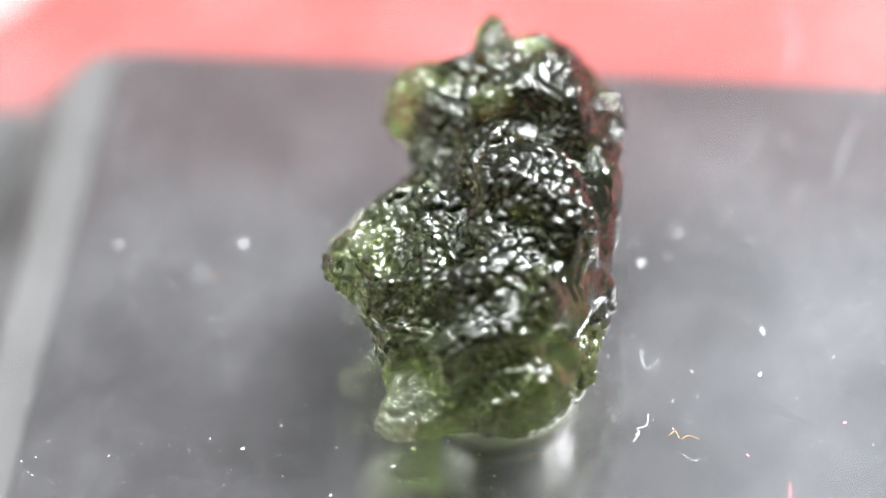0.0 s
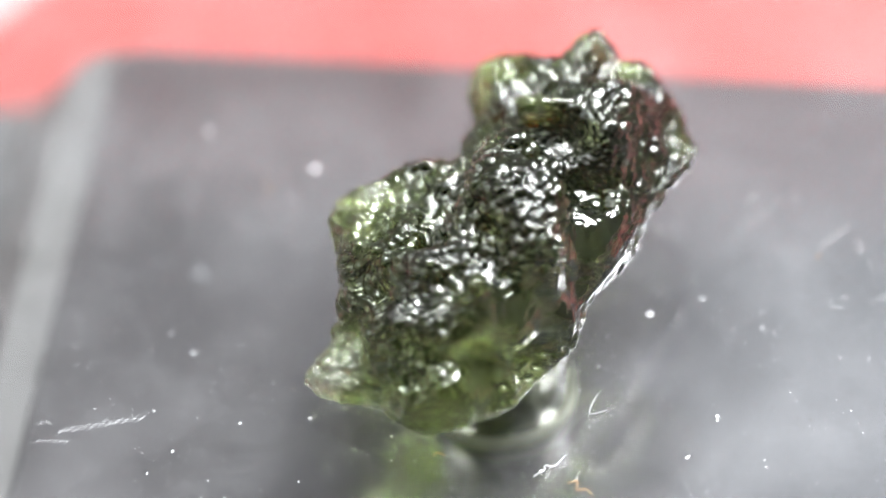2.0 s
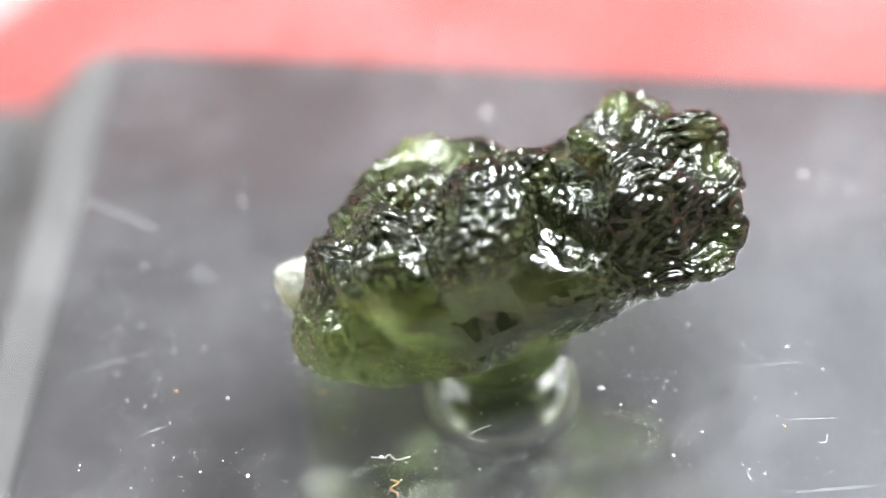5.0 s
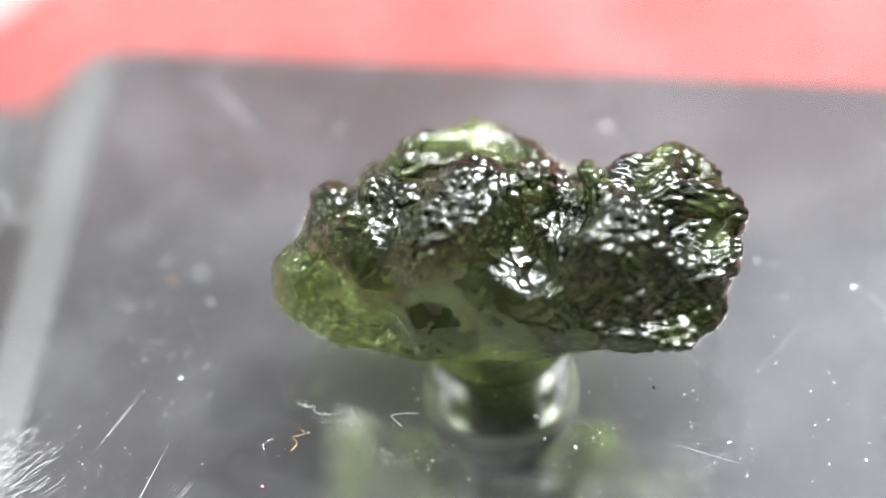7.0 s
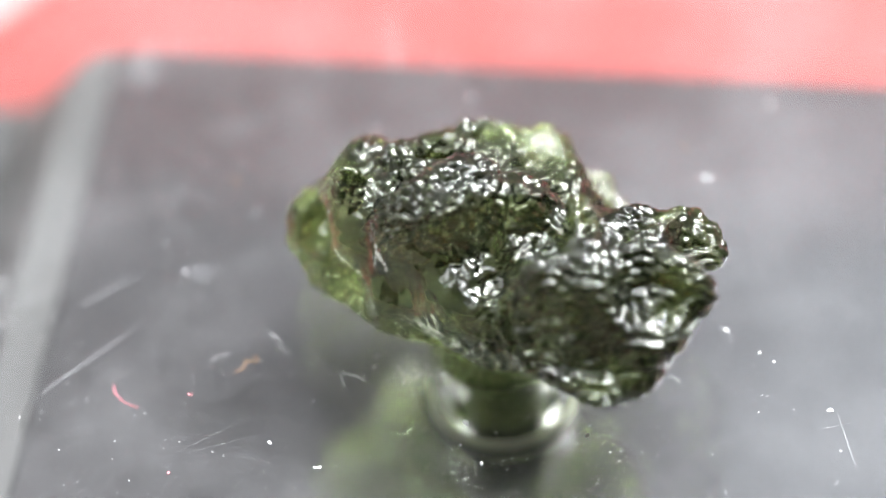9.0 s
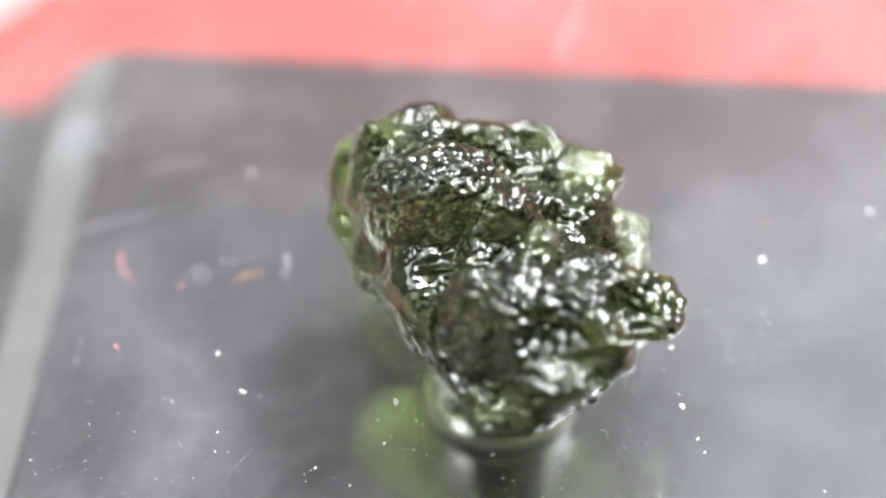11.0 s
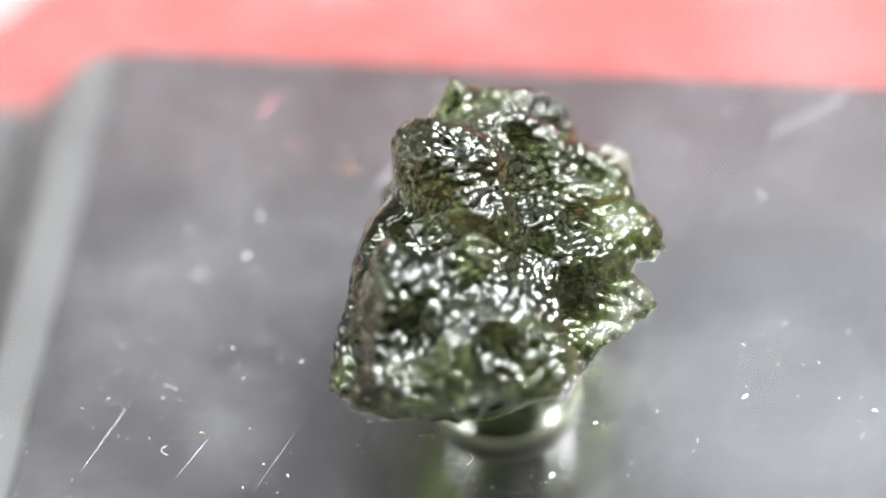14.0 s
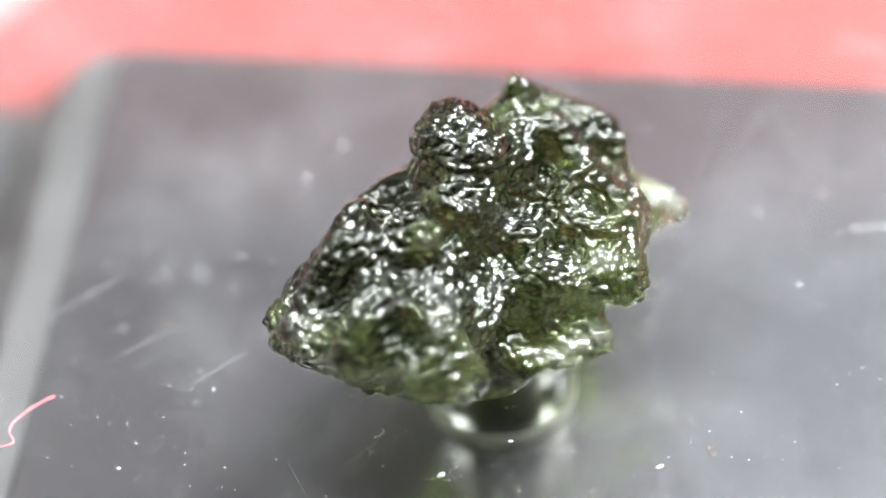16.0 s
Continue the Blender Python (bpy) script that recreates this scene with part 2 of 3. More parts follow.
def build_stone():
    lump(4.52, 14.49, 8.28, 2.66, 1.79, 1.58, -60, 0.52)
    lump(-4.97, -10.43, 1.71, 4.01, 1.70, 1.31, 13, 0.92)
    lump(3.22, -2.51, 8.52, 4.74, 2.32, 6.31, -24, 0.78)
    lump(-6.12, 2.12, 3.50, 5.06, 1.35, 1.30, -6, 0.76)
    lump(3.11, 0.90, 0.25, 1.96, 6.33, 1.33, 1, 0.93)
    lump(2.37, -9.58, 4.10, 3.45, 1.40, 1.83, 6, 0.72)
    lump(1.06, 3.49, 8.10, 2.66, 1.75, 6.69, 5, 0.96)
    lump(-4.77, -3.05, 5.78, 6.17, 3.63, 3.85, 42, 0.81)
    lump(-1.87, 7.27, 2.57, 4.71, 1.32, 1.83, 9, 0.96)
    lump(0.18, 10.29, 7.74, 4.38, 6.41, 1.81, 35, 0.48)
    lump(4.04, 4.16, 7.79, 2.40, 1.82, 3.84, 67, 0.48)
    lump(-1.91, -4.00, -0.41, 5.23, 4.79, 1.30, -43, 0.71)
    lump(-1.73, -9.87, 6.14, 3.19, 2.00, 3.79, 2, 0.99)
    lump(4.42, -3.92, 3.15, 2.44, 4.85, 1.36, 13, 0.79)
    lump(3.76, 0.53, 5.63, 1.60, 5.08, 3.40, -57, 1.06)
    lump(5.96, 2.50, 5.24, 5.18, 1.50, 1.47, -78, 0.70)
    lump(-3.82, -8.14, -0.44, 3.81, 1.30, 1.30, 1, 0.72)
    lump(5.70, 6.35, 8.75, 1.55, 1.30, 4.09, 47, 0.61)
    lump(-3.73, 1.73, 5.60, 4.10, 1.76, 1.30, -48, 0.83)
    lump(1.33, 14.16, 10.21, 1.98, 3.72, 3.57, 3, 0.63)
    lump(-5.47, -2.93, 5.15, 6.26, 1.84, 1.30, -28, 0.67)
    lump(1.15, -8.51, 4.09, 1.49, 3.29, 4.32, -10, 0.69)
    lump(-1.63, 8.40, 8.87, 1.96, 1.99, 1.55, 52, 0.61)
    lump(1.93, 12.60, 6.27, 7.55, 1.37, 2.02, 18, 0.64)
    lump(1.98, -6.02, 2.33, 2.81, 2.78, 1.32, -8, 0.75)
    lump(1.28, -12.01, 4.34, 3.37, 1.78, 1.85, 10, 0.76)
    lump(-6.62, 0.69, 6.07, 2.78, 2.14, 1.73, -4, 0.54)
    lump(3.82, 0.18, 12.01, 2.74, 1.30, 3.06, -29, 0.57)
    lump(-4.19, 4.50, 1.59, 3.87, 1.69, 1.42, 51, 0.81)
    lump(3.24, 7.19, 8.31, 6.51, 1.60, 4.70, 24, 0.62)
    lump(7.41, 5.57, 6.06, 7.11, 1.98, 2.91, 48, 0.58)
    lump(-1.88, 7.92, 4.51, 3.81, 2.95, 1.47, -37, 0.52)
    lump(0.03, -6.29, 5.65, 6.58, 1.36, 1.55, 13, 0.68)
    lump(1.34, 8.49, 3.33, 1.38, 2.49, 2.77, -92, 0.70)
    lump(-0.36, 4.29, 0.49, 3.50, 5.62, 1.31, -12, 1.14)
    lump(2.24, -5.99, 6.69, 1.68, 3.78, 1.66, 65, 0.76)
    lump(0.19, -4.09, 7.18, 1.30, 3.62, 4.31, 36, 0.76)
    lump(4.94, 10.56, 10.06, 4.82, 2.20, 5.21, 37, 0.57)
    lump(-1.23, -1.21, 2.29, 3.96, 6.85, 1.31, 5, 0.65)
    lump(-2.62, 1.61, 3.67, 2.51, 7.88, 1.30, 62, 1.16)
    lump(6.03, 0.50, 6.88, 1.82, 2.07, 1.96, -24, 0.72)
    lump(4.15, 2.56, 3.99, 1.66, 7.39, 1.30, -11, 1.01)
    lump(4.72, 10.50, 5.49, 7.79, 2.14, 1.53, 20, 0.63)
    lump(-3.00, 6.87, 6.75, 1.57, 2.20, 1.31, 10, 0.94)
    lump(-1.49, 1.50, 8.19, 4.36, 1.30, 2.36, 40, 0.68)
    lump(-6.66, 1.14, 1.65, 2.31, 1.30, 1.37, -10, 0.80)
    lump(3.34, -9.61, 7.14, 2.29, 5.01, 2.79, -9, 0.69)
    lump(-0.44, -9.24, 2.81, 4.15, 3.61, 1.30, -28, 0.90)
    lump(1.38, 8.73, 3.38, 5.44, 4.58, 1.31, 52, 0.83)
    lump(-5.95, -4.38, 3.09, 1.34, 5.80, 1.62, -7, 0.71)
    lump(-1.30, -6.87, 7.88, 1.31, 2.80, 2.16, -102, 0.71)
    lump(3.91, -1.68, 8.56, 1.38, 1.30, 1.30, 15, 0.63)
    dent(1.11, -7.72, 3.99, 2.39, 3.15, 2.98, -2, 0.03)
    dent(2.95, -2.97, 4.26, 2.21, 3.62, 2.86, -4, 0.16)
    dent(2.25, 4.96, 10.81, 2.76, 1.30, 1.30, 1, 0.62)
    dent(-0.78, 3.84, 13.01, 3.40, 1.72, 1.67, 19, 0.67)
    dent(4.25, 2.93, 9.32, 1.63, 1.54, 1.47, -29, 0.22)
    dent(5.59, 3.27, 9.23, 1.30, 1.35, 1.30, -86, 0.35)
    dent(-2.12, -0.07, 9.35, 1.30, 3.84, 1.30, 4, 0.55)
    dent(-2.04, 9.49, 10.83, 1.30, 1.96, 1.35, 60, 0.51)
    dent(-4.09, -0.57, 8.38, 2.86, 1.30, 2.57, -18, 0.39)
    dent(1.61, -6.42, 10.04, 1.86, 2.08, 1.43, -4, 0.19)
    lump(2.63, -8.39, 12.25, 2.50, 3.16, 2.81, -9, 0.30)
    lump(7.10, 0.40, 8.43, 2.00, 3.43, 2.66, 15, 0.19)
    lump(4.93, 4.11, 10.17, 3.11, 2.17, 2.12, -11, 0.21)
    lump(4.16, -4.88, 10.05, 2.67, 2.15, 2.37, 13, 0.23)
    lump(0.97, 3.95, 13.61, 2.00, 2.00, 2.13, -3, 0.21)
    lump(0.19, 5.33, 12.32, 2.00, 2.11, 2.00, 21, 0.46)
    dent(3.02, -9.56, 6.59, 2.01, 2.01, 2.16, -6, 0.35)
    lump(-0.90, -6.42, 10.61, 2.00, 2.00, 2.00, -11, 0.47)
    lump(3.17, -8.99, 11.27, 3.05, 3.76, 3.53, 1, 0.22)
    lump(0.94, 3.97, 13.41, 2.00, 2.00, 2.44, -13, 0.15)
    lump(-4.26, 3.05, 8.88, 3.16, 3.00, 2.89, 6, 0.12)
    lump(3.75, 4.93, 10.23, 2.28, 2.31, 2.05, -7, 0.27)
    dent(2.69, 3.27, 13.00, 2.30, 2.89, 2.42, -7, 0.23)
    lump(-7.10, 3.64, 7.85, 2.91, 2.54, 2.13, -5, 0.20)
    lump(-3.50, -3.98, 9.63, 2.00, 2.58, 2.00, -37, 0.33)
    lump(-6.95, 3.37, 8.17, 3.13, 2.74, 2.31, -8, 0.18)
    dent(-1.26, 4.65, 8.37, 2.00, 2.06, 2.43, 1, 0.08)
    lump(-2.68, 9.85, 10.86, 3.69, 2.69, 2.00, 3, 0.42)
    lump(-2.32, 10.26, 11.17, 3.51, 2.79, 2.00, 6, 0.35)
    lump(-2.54, 2.28, 11.35, 2.00, 2.00, 2.96, -3, 0.26)
    lump(6.78, 3.98, 10.93, 2.42, 2.08, 2.52, 1, 0.24)
    lump(0.31, -0.11, 12.17, 3.46, 2.00, 4.39, -42, 0.32)
    lump(-3.22, -3.24, 9.51, 2.00, 3.12, 2.00, -20, 0.16)
    dent(1.78, -10.24, 6.05, 2.88, 2.02, 2.01, 14, 0.17)
    dent(-5.76, 3.41, 4.45, 2.58, 2.48, 2.52, -3, 0.16)
    lump(-6.55, -0.58, 9.33, 3.27, 2.74, 2.00, 5, 0.11)
    lump(-10.07, -1.08, 7.20, 2.00, 3.26, 3.03, -11, 0.29)
    dent(-5.55, -3.37, 8.50, 2.64, 2.00, 3.03, -9, 0.20)
    dent(3.61, 3.44, 9.40, 3.11, 3.09, 3.65, -1, 0.05)
    lump(-3.58, 3.83, 8.05, 3.05, 3.08, 2.65, 0, 0.06)
    lump(-7.52, -3.41, 8.98, 2.00, 4.44, 2.38, 18, 0.26)
    lump(8.60, 0.56, 5.55, 2.02, 2.91, 2.82, 23, 0.14)
    lump(5.03, 7.22, 13.34, 3.99, 4.44, 2.35, 4, 0.12)
    dent(2.80, 8.48, 11.05, 2.00, 4.25, 2.00, -19, 0.05)
    lump(-4.96, 12.57, 5.99, 2.00, 5.30, 5.61, -45, 0.45)
    # the pale wing of the far end
    lump(-3.0, 11.3, 7.6, 2.0, 1.8, 1.8, 0, 0.30)
    # the knob's top, the steep drop beside it and the cleft before it
    lump(2.2, -0.8, 12.6, 2.6, 2.2, 1.0, 10, 0.28)
    lump(4.9, -2.2, 11.2, 1.4, 1.6, 1.2, 10, 0.25)
    dent(-2.7, 0.2, 11.0, 1.2, 3.4, 1.5, 0, 0.30)
    dent(2.4, 4.3, 11.4, 3.6, 0.9, 1.3, -12, 0.38)
    dent(6.0, 2.6, 9.8, 1.6, 0.7, 1.3, -35, 0.30)
    step = 0.105
    low = np.array((-13.5, -16.5, -1.2))
    n = np.array((262, 326, 160))
    grids = [low[a] + step * np.arange(n[a]) for a in range(3)]
    x, y, z = [g.astype(np.float32) for g in np.meshgrid(*grids, indexing="ij")]
    field = np.zeros(n, np.float32)
    for cx, cy, cz, rx, ry, rz, a, much in LUMPS:
        c, s = math.cos(a), math.sin(a)
        dx, dy = (x - cx) * c + (y - cy) * s, -(x - cx) * s + (y - cy) * c
        field += much * np.exp(-((dx / rx) ** 2 + (dy / ry) ** 2 + ((z - cz) / rz) ** 2))
    field -= 4.0 * np.clip(0.35 - z, 0, None)
    p, quads = surface_net(field, 0.6, low, step)
    grad = np.stack(np.gradient(field), -1)
    at = np.clip(np.rint((p - low) / step).astype(int), 0, n - 1)
    normal = -grad[at[:, 0], at[:, 1], at[:, 2]].astype(float)
    normal /= np.linalg.norm(normal, axis=1)[:, None] + 1e-9
    # flutes and pits, weak on the fresh broken faces
    fresh = np.clip((p[:, 0] - 1.6) / 2.0, 0, 1) * np.clip((4.0 - p[:, 1]) / 2.0, 0, 1) * np.clip((10.6 - p[:, 2]) / 1.6, 0, 1)
    rough = 1 - 0.8 * fresh * np.clip((p[:, 2] - 4.2) / 1.5, 0, 1)
    low_wave = np.sin(p[:, 0] * 0.9 + 1.3) * np.sin(p[:, 1] * 0.7 + 0.4) * np.sin(p[:, 2] * 1.1 + 2.0)
    warp = p + 0.5 * np.sin(p[:, [1, 2, 0]] * 1.7 + 0.6)
    # the lumps of the skin are drawn out along the far end
    end = np.clip((p[:, 1] - 5.0) / 2.0, 0, 1)
    a1, a2 = cells_noise(warp * np.array((1.0, 0.8, 0.9)), 2.6, 3)
    along = np.array((1.0, 0.62, 1.15))
    b1 = (1 - end) * cells_noise(warp, 0.92, 7)[0] + end * cells_noise(warp * along, 0.85, 7)[0]
    e1 = (1 - end) * cells_noise(p + 5.0, 0.50, 23)[0] + end * cells_noise(p * along + 5.0, 0.50, 23)[0]
    chips = 0.12 * facets(warp, 0.9, 31) + 0.05 * facets(p + 2.0, 0.45, 47)
    push = rough * (0.20 * (a1 - 0.5) - (0.52 + 0.12 * low_wave) * (b1 ** 2 - 0.25) - 0.26 * (1 - 0.5 * low_wave) * (e1 ** 2 - 0.25) + 0.3 * chips) + 0.05 * (a1 - 0.5)
    push += 0.6 * np.clip((2.6 - p[:, 2]) / 1.2, 0, 1) * (b1 - 0.36)
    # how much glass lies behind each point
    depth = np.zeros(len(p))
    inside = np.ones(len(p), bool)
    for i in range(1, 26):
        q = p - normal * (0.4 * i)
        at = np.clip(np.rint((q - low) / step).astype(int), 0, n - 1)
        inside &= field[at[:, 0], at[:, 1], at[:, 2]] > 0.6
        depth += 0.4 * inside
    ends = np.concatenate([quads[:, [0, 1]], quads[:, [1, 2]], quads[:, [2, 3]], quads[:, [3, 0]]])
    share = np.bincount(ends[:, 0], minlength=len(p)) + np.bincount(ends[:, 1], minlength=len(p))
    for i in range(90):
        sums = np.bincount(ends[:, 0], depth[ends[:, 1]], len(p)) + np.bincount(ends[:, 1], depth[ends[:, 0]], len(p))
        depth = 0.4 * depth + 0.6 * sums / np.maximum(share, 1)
    # light through the glass, painted pale at one broken end, slim side, lower rim
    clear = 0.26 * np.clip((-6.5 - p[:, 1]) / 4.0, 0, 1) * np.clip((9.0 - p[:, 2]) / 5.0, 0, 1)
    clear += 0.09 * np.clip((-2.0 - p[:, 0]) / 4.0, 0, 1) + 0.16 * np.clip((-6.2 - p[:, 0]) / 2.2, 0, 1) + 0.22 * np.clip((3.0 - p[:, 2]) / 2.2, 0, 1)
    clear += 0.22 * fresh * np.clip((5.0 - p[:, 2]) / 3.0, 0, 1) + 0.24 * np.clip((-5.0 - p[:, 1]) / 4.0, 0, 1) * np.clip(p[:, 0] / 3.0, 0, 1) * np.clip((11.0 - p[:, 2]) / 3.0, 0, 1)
    # the far wing, painted paler in the same way
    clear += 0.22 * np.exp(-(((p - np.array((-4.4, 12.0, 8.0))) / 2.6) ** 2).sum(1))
    # shallower glass is painted paler, as if light came through it
    thin_glow = np.clip(np.exp(-depth / 6.0) + clear, 0, 1)
    thin_glow -= np.clip((p[:, 0] + 1.0) / 2.0, 0, 1) * np.clip((-3.0 - p[:, 1]) / 3.0, 0, 1) * np.clip(thin_glow - 0.49, 0, 1)
    # on the lower rim that painted paleness is capped, but for one pale tip
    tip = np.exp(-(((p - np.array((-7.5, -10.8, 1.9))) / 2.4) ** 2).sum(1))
    thin_glow = np.where(p[:, 2] < 2.6, np.minimum(thin_glow, 0.51 + 0.4 * tip), thin_glow)
    p = p + normal * push[:, None]
    p[:, 2] = np.maximum(p[:, 2], 0.02)
    me = bpy.data.meshes.new("tektite_stone")
    me.from_pydata((p * 0.001).tolist(), [], quads.tolist())
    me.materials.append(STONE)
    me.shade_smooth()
    me.attributes.new("thin_glow", "FLOAT", "POINT").data.foreach_set("value", thin_glow)
    me.attributes.new("worn", "FLOAT", "POINT").data.foreach_set("value", rough)
    return tagged(new("tektite_stone", me), "rough deep-green natural glass with pitted glossy surface, on the disc", "mineral stone")


# ---- dust, scratches and fibres on the disc ----
def chip(rng, size, flat=0.5):
    """A small uneven flake, resting on z = 0."""
    bm = bmesh.new()
    bmesh.ops.create_icosphere(bm, subdivisions=1, radius=size)
    for v in bm.verts:
        v.co *= rng.uniform(0.6, 1.25)
        v.co.x *= 1.5
        v.co.z *= flat
    low = min(v.co.z for v in bm.verts)
    for v in bm.verts:
        v.co.z -= low
    return bm


def build_chips():
    """The flakes that stand out, each lying on the disc."""
    rng = random.Random(5)
    made = []

    def put(x, y, size, turn, material=DUST, label="small white dust flake lying on the clear disc"):
        ob = tagged(part("dust_flake", chip(rng, size * 0.00062), material), label, "dust flake", "flakes on the disc")
        for v in ob.data.vertices:
            v.co = pose(x * 0.001, y * 0.001, 0.00002, 0, 0, turn) @ v.co
        made.append(ob)

    put(-15.6, 7.1, 0.28, 55)
    put(15.81, -7.52, 0.22, 60)
    put(16.3, -3.84, 0.2, 100)
    put(-4.2, 13.8, 0.34, 80)
    put(-3.34, 16.46, 0.16, 30)
    put(-3.01, 17.59, 0.16, 30)
    put(-0.74, 22.38, 0.26, 130)
    put(-7.0, -12.6, 0.2, 10)
    put(9.4, 2.6, 0.32, 80)
    put(-16.1, -10.2, 0.16, 10)
    put(-10.9, -14.5, 0.14, 60)
    put(-13.8, -18.0, 0.16, 100)
    put(-1.0, -17.9, 0.15, 20)
    put(7.9, -11.6, 0.17, 30)
    put(5.4, -19.4, 0.18, 140)
    put(16.4, -4.1, 0.15, 75)
    put(16.3, 4.0, 0.14, 15)
    put(-6.6, 9.5, 0.25, 35)
    put(11.8, 14.3, 0.18, 120)
    put(13.5, 22.5, 0.16, 45)
    put(11.9, 5.0, 0.20, 45)
    put(-23.5, 8.0, 0.20, 5)
    put(7.2, 9.8, 0.22, 160)
    put(17.5, 11.0, 0.14, 15, TAN, "tiny tan grain lying on the clear disc")
    put(20.5, -12.0, 0.17, 15, PINK, "tiny pink lint speck lying on the clear disc")
    put(14.4, -14.0, 0.15, 95, PINK, "tiny pink lint speck lying on the clear disc")
    put(-3.0, -20.5, 0.15, 95, TAN, "tiny tan grain lying on the clear disc")
    return made


def tube(points, radius, sides=5):
    """A thin round thread through points."""
    bm = bmesh.new()
    rings = []
    for i, p in enumerate(points):
        d = (points[min(i + 1, len(points) - 1)] - points[max(i - 1, 0)]).normalized()
        u = d.orthogonal().normalized()
        w = d.cross(u)
        rings.append([bm.verts.new(p + radius * (math.cos(2 * math.pi * k / sides) * u + math.sin(2 * math.pi * k / sides) * w)) for k in range(sides)])
    for a, b in zip(rings, rings[1:]):
        for k in range(sides):
            bm.faces.new((a[k], a[(k + 1) % sides], b[(k + 1) % sides], b[k]))
    bm.faces.new(rings[0][::-1])
    bm.faces.new(rings[-1])
    bmesh.ops.recalc_face_normals(bm, faces=bm.faces)
    return bm


def smooth_line(knots, steps=5):
    """A smooth line through knots."""
    out = []
    for i in range(len(knots) - 1):
        a, b, c, d = knots[max(i - 1, 0)], knots[i], knots[i + 1], knots[min(i + 2, len(knots) - 1)]
        for k in range(steps):
            t = k / steps
            out.append(0.5 * (2 * b + (c - a) * t + (2 * a - 5 * b + 4 * c - d) * t * t + (3 * b - a - 3 * c + d) * t ** 3))
    return out + [knots[-1]]


def build_fibres():
    rng = random.Random(9)
    made = []
    long_one = [Vector((x * 0.001, y * 0.001, 0.00008)) for x, y in ((20.27, 19.37), (20.76, 20.27), (21.17, 21.54), (21.33, 22.52), (21.07, 23.22), (20.53, 23.56), (20.45, 23.93), (20.90, 24.38), (21.42, 24.35))]
    made.append(tagged(part("lint_fibre", tube(smooth_line(long_one), 0.00006), PINK, smooth=True), "curled pink lint fibre lying on the clear disc", "fibre", "fibres on the disc"))
    for material, label, thick, line in (
            (PINK, "short crimson lint fibre lying on the clear disc", 0.04, ((15.68, -18.71), (16.21, -18.25), (16.61, -17.39), (16.67, -16.38))),
            (TAN, "curled tan lint fibre lying on the clear disc", 0.04, ((9.78, -11.92), (10.25, -11.56), (10.46, -12.25), (11.0, -12.0), (11.6, -12.37))),
            (DUST, "crooked white lint fibre lying on the clear disc", 0.04, ((7.60, -12.17), (8.04, -11.47), (7.95, -11.1), (8.52, -10.93), (8.73, -10.05))),
            (DUST, "hooked white lint fibre lying on the clear disc", 0.03, ((8.77, -4.65), (8.76, -5.65), (8.97, -6.26), (9.79, -5.61)))):
        knots = [Vector((x * 0.001, y * 0.001, thick * 0.001)) for x, y in line]
        made.append(tagged(part("lint_fibre", tube(smooth_line(knots), thick * 0.0008), material, smooth=True), label, "fibre", "fibres on the disc"))
    for i in range(9):
        a, r = rng.uniform(0, 6.28), rng.uniform(11, 30)
        p, d, k = Vector((r * math.cos(a), r * math.sin(a), 0.05)), rng.uniform(0, 6.28), rng.uniform(-0.7, 0.7)
        knots = []
        for j in range(6):
            knots.append(p * 0.001)
            d += k + rng.uniform(-0.5, 0.5)
            p = p + Vector((math.cos(d), math.sin(d), 0)) * rng.uniform(0.10, 0.32)
        made.append(tagged(part("lint_fibre", tube(smooth_line(knots, 3), 0.000022, 4), TAN if i % 5 == 0 else DUST, smooth=True), "short curled pale lint fibre lying on the clear disc", "fibre", "fibres on the disc"))
    return made


def build_dust(count=17000):
    rng = random.Random(3)
    verts, faces = [], []
    for i in range(count):
        a, r = rng.uniform(0, 6.2832), 46 * math.sqrt(rng.random())
        s = 0.013 + 0.055 * rng.random() ** 9
        x, y, t = r * math.cos(a), r * math.sin(a), rng.uniform(0, 3.14)
        n = len(verts)
        for k in range(4):
            q = t + k * 1.5708 + rng.uniform(-0.4, 0.4)
            e = s * rng.uniform(0.6, 1.8)
            verts.append((0.001 * (x + e * math.cos(q)), 0.001 * (y + e * math.sin(q)), 0.00001))
        verts.append((0.001 * x, 0.001 * y, 0.00001 + 0.0008 * s))
        faces += [(n + k, n + (k + 1) % 4, n + 4) for k in range(4)] + [(n + 3, n + 2, n + 1, n)]
    me = bpy.data.meshes.new("dust")
    me.from_pydata(verts, [], faces)
    me.materials.append(DUST)
    return tagged(new("dust", me), "fine white dust scattered over the clear disc", "dust", kind="stuff")


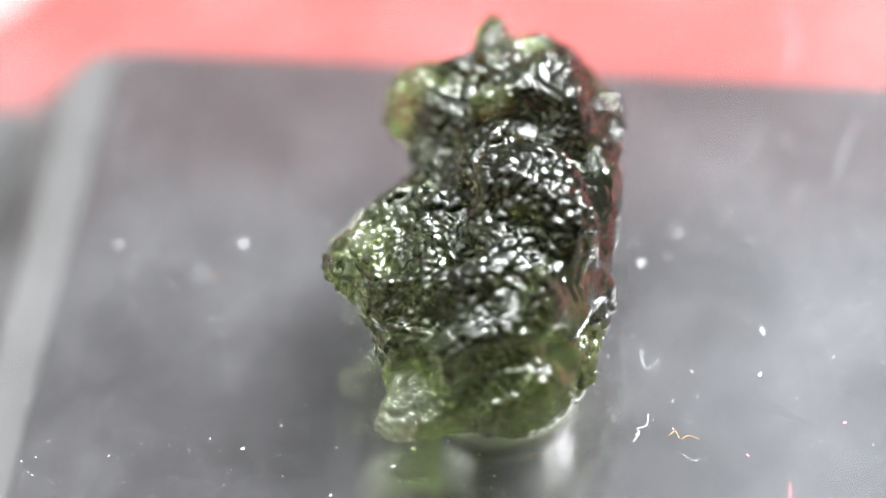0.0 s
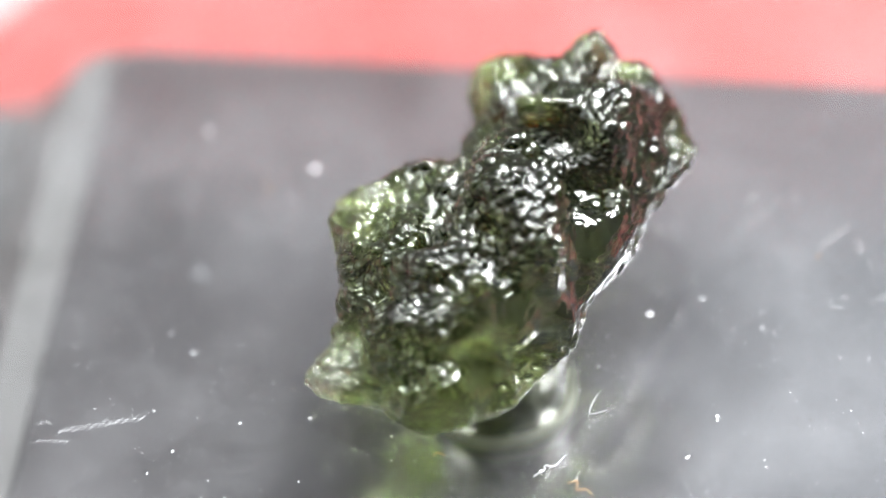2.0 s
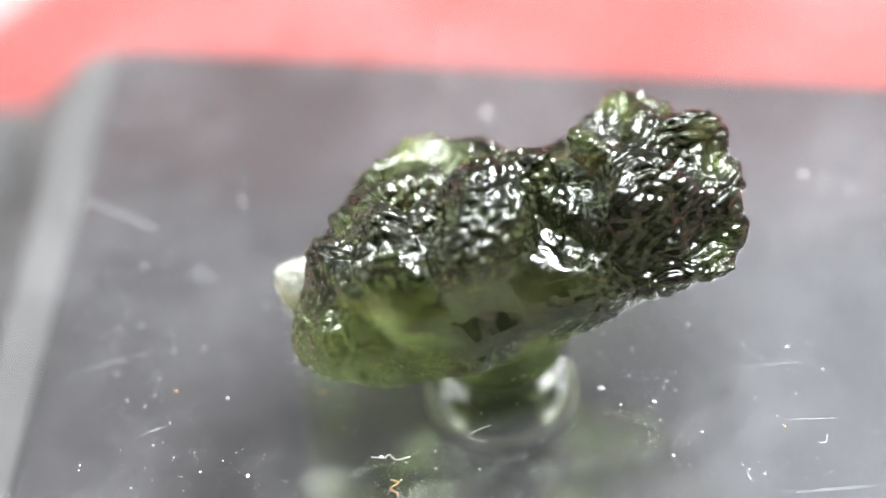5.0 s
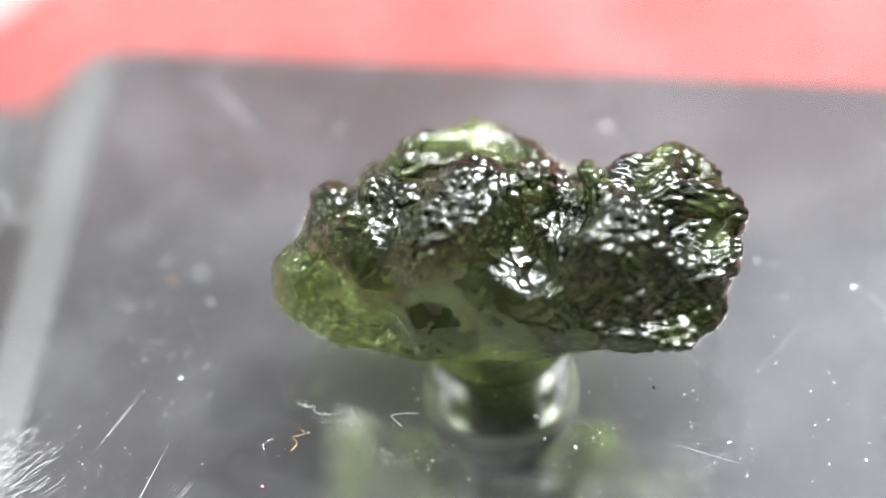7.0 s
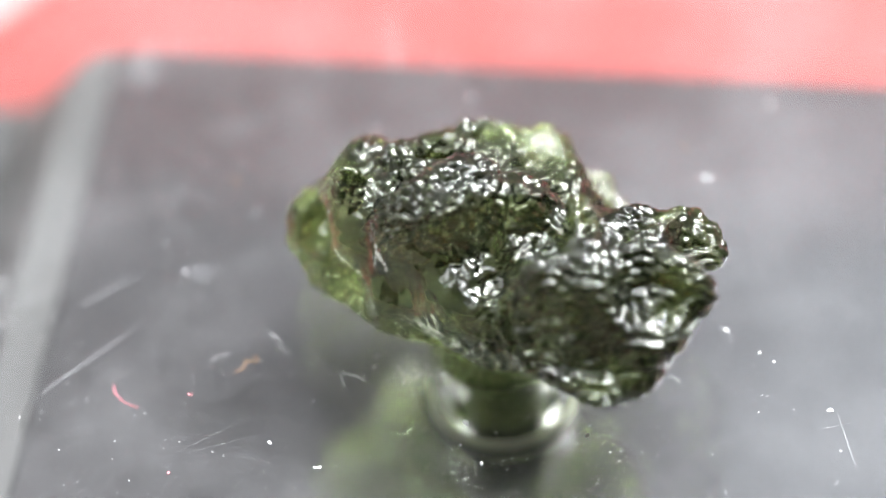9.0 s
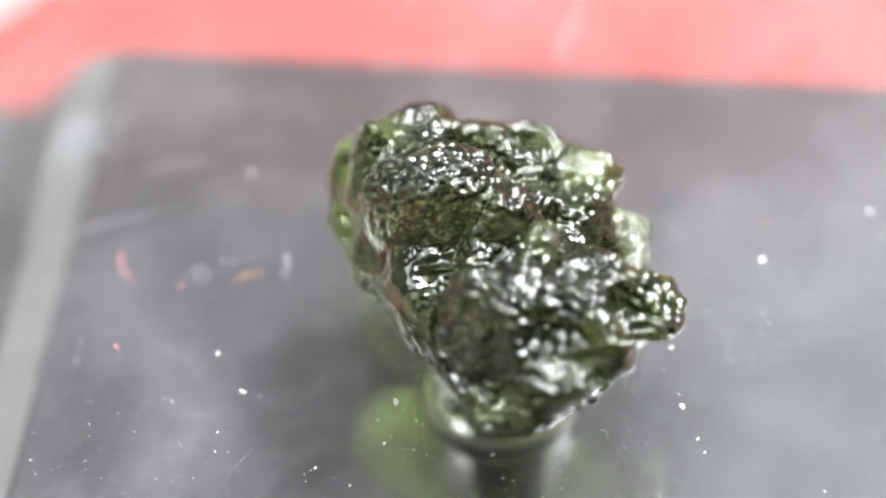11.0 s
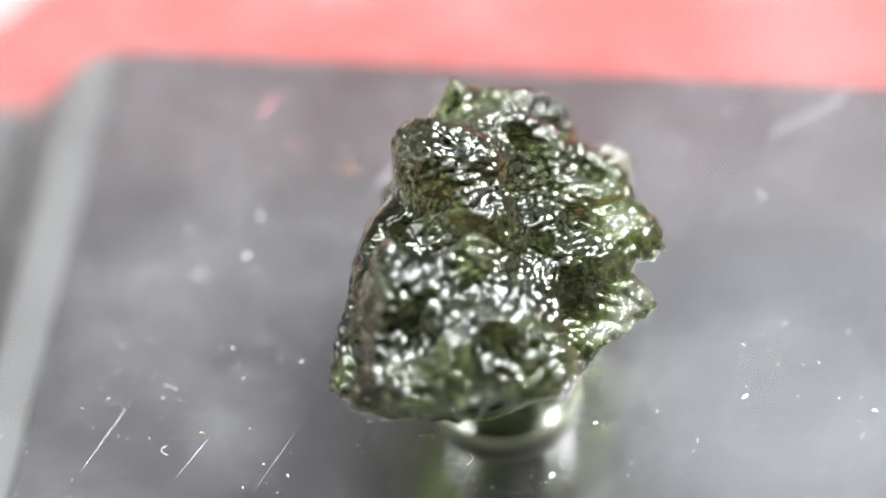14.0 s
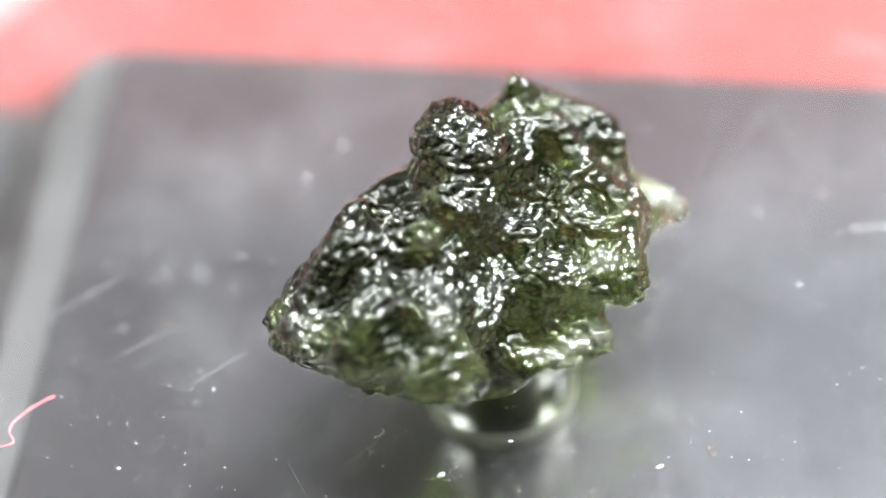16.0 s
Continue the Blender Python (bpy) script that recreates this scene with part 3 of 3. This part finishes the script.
def build_scratches(disc):
    """Hair-fine raised burrs of the scratches in the disc, joined."""
    rng = random.Random(17)
    verts, faces = [], []

    def scratch(x, y, angle, length, width, bend=0.0):
        n, steps = len(verts), 6
        width *= 0.45
        for i in range(steps + 1):
            u = i / steps
            w = width * (0.25 + math.sin(math.pi * u))
            c, s = math.cos(angle + bend * u), math.sin(angle + bend * u)
            px, py = x + length * (u - 0.5) * c, y + length * (u - 0.5) * s
            for e, h in ((-w, 0.004), (0, 0.012), (w, 0.004)):
                verts.append((0.001 * (px - e * s), 0.001 * (py + e * c), 0.001 * h))
        for i in range(steps):
            for k in (0, 1):
                q = n + 3 * i + k
                faces.append((q, q + 1, q + 4, q + 3))

    for i in range(900):
        a, r = rng.uniform(0, 6.28), 44 * math.sqrt(rng.random())
        scratch(r * math.cos(a), r * math.sin(a), rng.uniform(0, 3.14), rng.uniform(0.4, 2.4), rng.uniform(0.004, 0.011), rng.uniform(-0.4, 0.4))
    for i in range(16):
        a, r = rng.uniform(0, 6.28), rng.uniform(10, 34)
        d, x, y = rng.uniform(0, 3.14), r * math.cos(a), r * math.sin(a)
        for j in range(rng.randint(3, 9)):
            scratch(x + rng.uniform(-0.8, 0.8), y + rng.uniform(-0.8, 0.8), d + rng.uniform(-0.12, 0.12), rng.uniform(1.0, 5.0), rng.uniform(0.003, 0.009), 0.05)
    # the long ones that stand out, end to end
    for x0, y0, x1, y1, width in ((19.3, -22.9, 10.8, -19.9, 0.045), (11.0, -24.3, 6.7, -21.9, 0.05), (19.9, -13.0, 14.3, -9.7, 0.02), (19.0, -12.2, 15.4, -8.5, 0.02),
                                  (24.6, 14.5, 22.0, 8.2, 0.05), (18.6, 14.6, 16.9, 11.2, 0.04), (13.8, 15.7, 11.4, 10.0, 0.03), (5.9, 16.3, 1.2, 19.7, 0.022),
                                  (-1.0, 22.7, 3.1, 25.9, 0.035), (1.5, 21.6, -1.2, 24.8, 0.02), (-7.6, -25.7, -6.7, -19.6, 0.03), (-0.8, -23.8, -0.8, -22.1, 0.04), (17.9, 0.1, 20.4, 1.0, 0.02)):
        scratch((x0 + x1) / 2, (y0 + y1) / 2, math.atan2(y1 - y0, x1 - x0), math.hypot(x1 - x0, y1 - y0), width)
    for j in range(9):
        scratch(14.9 + rng.uniform(-0.5, 0.5), -18.9 + rng.uniform(-0.8, 0.8), 2.6, rng.uniform(1.5, 4.0), 0.014)
    # scuffed patches near the rim
    for cx, cy, angle, wide, count in ((-10.2, -31.2, 0.3, 1.6, 60), (12.4, -29.2, 2.3, 2.0, 190), (-29.1, -28.6, 0.8, 1.8, 40)):
        for j in range(count):
            scratch(cx + rng.gauss(0, wide), cy + rng.gauss(0, 0.6 * wide), angle + rng.uniform(-0.2, 0.2), rng.uniform(0.5, 2.0), rng.uniform(0.015, 0.035))
    # short rubs in rows
    for j in range(260):
        u, v = rng.gauss(0, 2.6), rng.gauss(0, 2.6)
        scratch(-19.4 + round(u / 0.35) * 0.35, 4.6 + v, 5.35 + rng.uniform(-0.06, 0.06), rng.uniform(0.15, 0.6), rng.uniform(0.008, 0.018))
    # a comb of short parallel dents
    for j in range(11):
        scratch(-21.0 + 0.42 * j, -18.9 + 0.27 * j + 0.1 * (j % 2), 1.15, 0.85, 0.06)
    for j in range(6):
        scratch(-22.0 + 0.34 * j, -20.1 + 0.12 * j, 1.1, 0.45, 0.05)
    # a worn patch of short parallel rubs
    for j in range(130):
        u, v = rng.gauss(0, 3.0), rng.gauss(0, 2.4)
        scratch(-15.7 + u, -3.1 + v, 5.19 + rng.uniform(-0.08, 0.08), rng.uniform(0.25, 0.8), rng.uniform(0.005, 0.010))
    me = bpy.data.meshes.new("scuffing")
    me.from_pydata(verts, [], faces)
    me.materials.append(SCUFF)
    ob = new("scuffing", me)
    ob.parent = disc
    return tagged(ob, "fine pale scratches", kind="stuff")


def build_panel_flakes():
    """Still flakes that lie on the grey panel under the disc."""
    rng = random.Random(8)

    def put(x, y, size, turn):
        ob = tagged(part("dust_flake", chip(rng, size * 0.00070, 0.3), SCUFF), "pale dust flake lying on the grey panel", "dust flake", "flakes on the panel")
        ob.matrix_world = pose(x * 0.001, y * 0.001, PANEL_Z, 0, 0, turn)

    put(-19.0, 12.8, 0.42, 20)
    put(-21.3, 14.4, 0.22, 70)
    put(-15.0, 7.0, 0.20, 120)
    put(12.4, 13.3, 0.30, 40)


build_room()
build_base()
build_panel_flakes()
DISC = build_disc()
ROCK = build_stone()
build_scratches(DISC)
TURNING = [DISC, ROCK, build_dust()] + build_chips() + build_fibres()
# how far the turning runs ahead of an even 13.35 degrees a second
AHEAD = ((0, 0.13), (1, -0.26), (2, -0.14), (3, 0.65), (4, 0.78), (6.5, 0.67), (7.5, 0.97), (8.5, 0.62), (9, 0.65), (11.5, 1.31), (12.5, 0.93), (13.5, 1.04), (14.5, 1.00), (15.5, 1.12), (16, 0.22))


# how the disc slides as it turns, in millimetres
SLIDE = ((0, -0.00, 0.05), (1, -0.04, 0.02), (2, -0.02, 0.05), (3, 0.04, 0.04), (4, -0.02, 0.03), (6.5, -0.01, 0.10), (7, -0.02, 0.03), (7.5, -0.01, -0.03), (8, -0.02, -0.16), (8.5, 0.01, -0.15), (9, 0.11, -0.12), (11.5, -0.09, -0.13), (12, -0.12, -0.10), (12.5, -0.12, -0.10), (13, -0.08, -0.15), (13.5, 0.20, -0.00), (14, 0.21, -0.05), (14.5, 0.09, -0.01), (15, -0.07, 0.21), (15.5, 0.02, 0.17), (16, 0.00, 0.26))


def motions():
    """The disc and all that lies on it turn together, clockwise from above."""
    at, east, north = zip(*SLIDE)
    for thing in TURNING:
        walk(thing, [(i * 0.5, pose(0.001 * np.interp(i * 0.5, at, east), 0.001 * np.interp(i * 0.5, at, north), 0, 0, 0, -13.35 * i * 0.5 - np.interp(i * 0.5, *zip(*AHEAD)))) for i in range(33)])


motions()
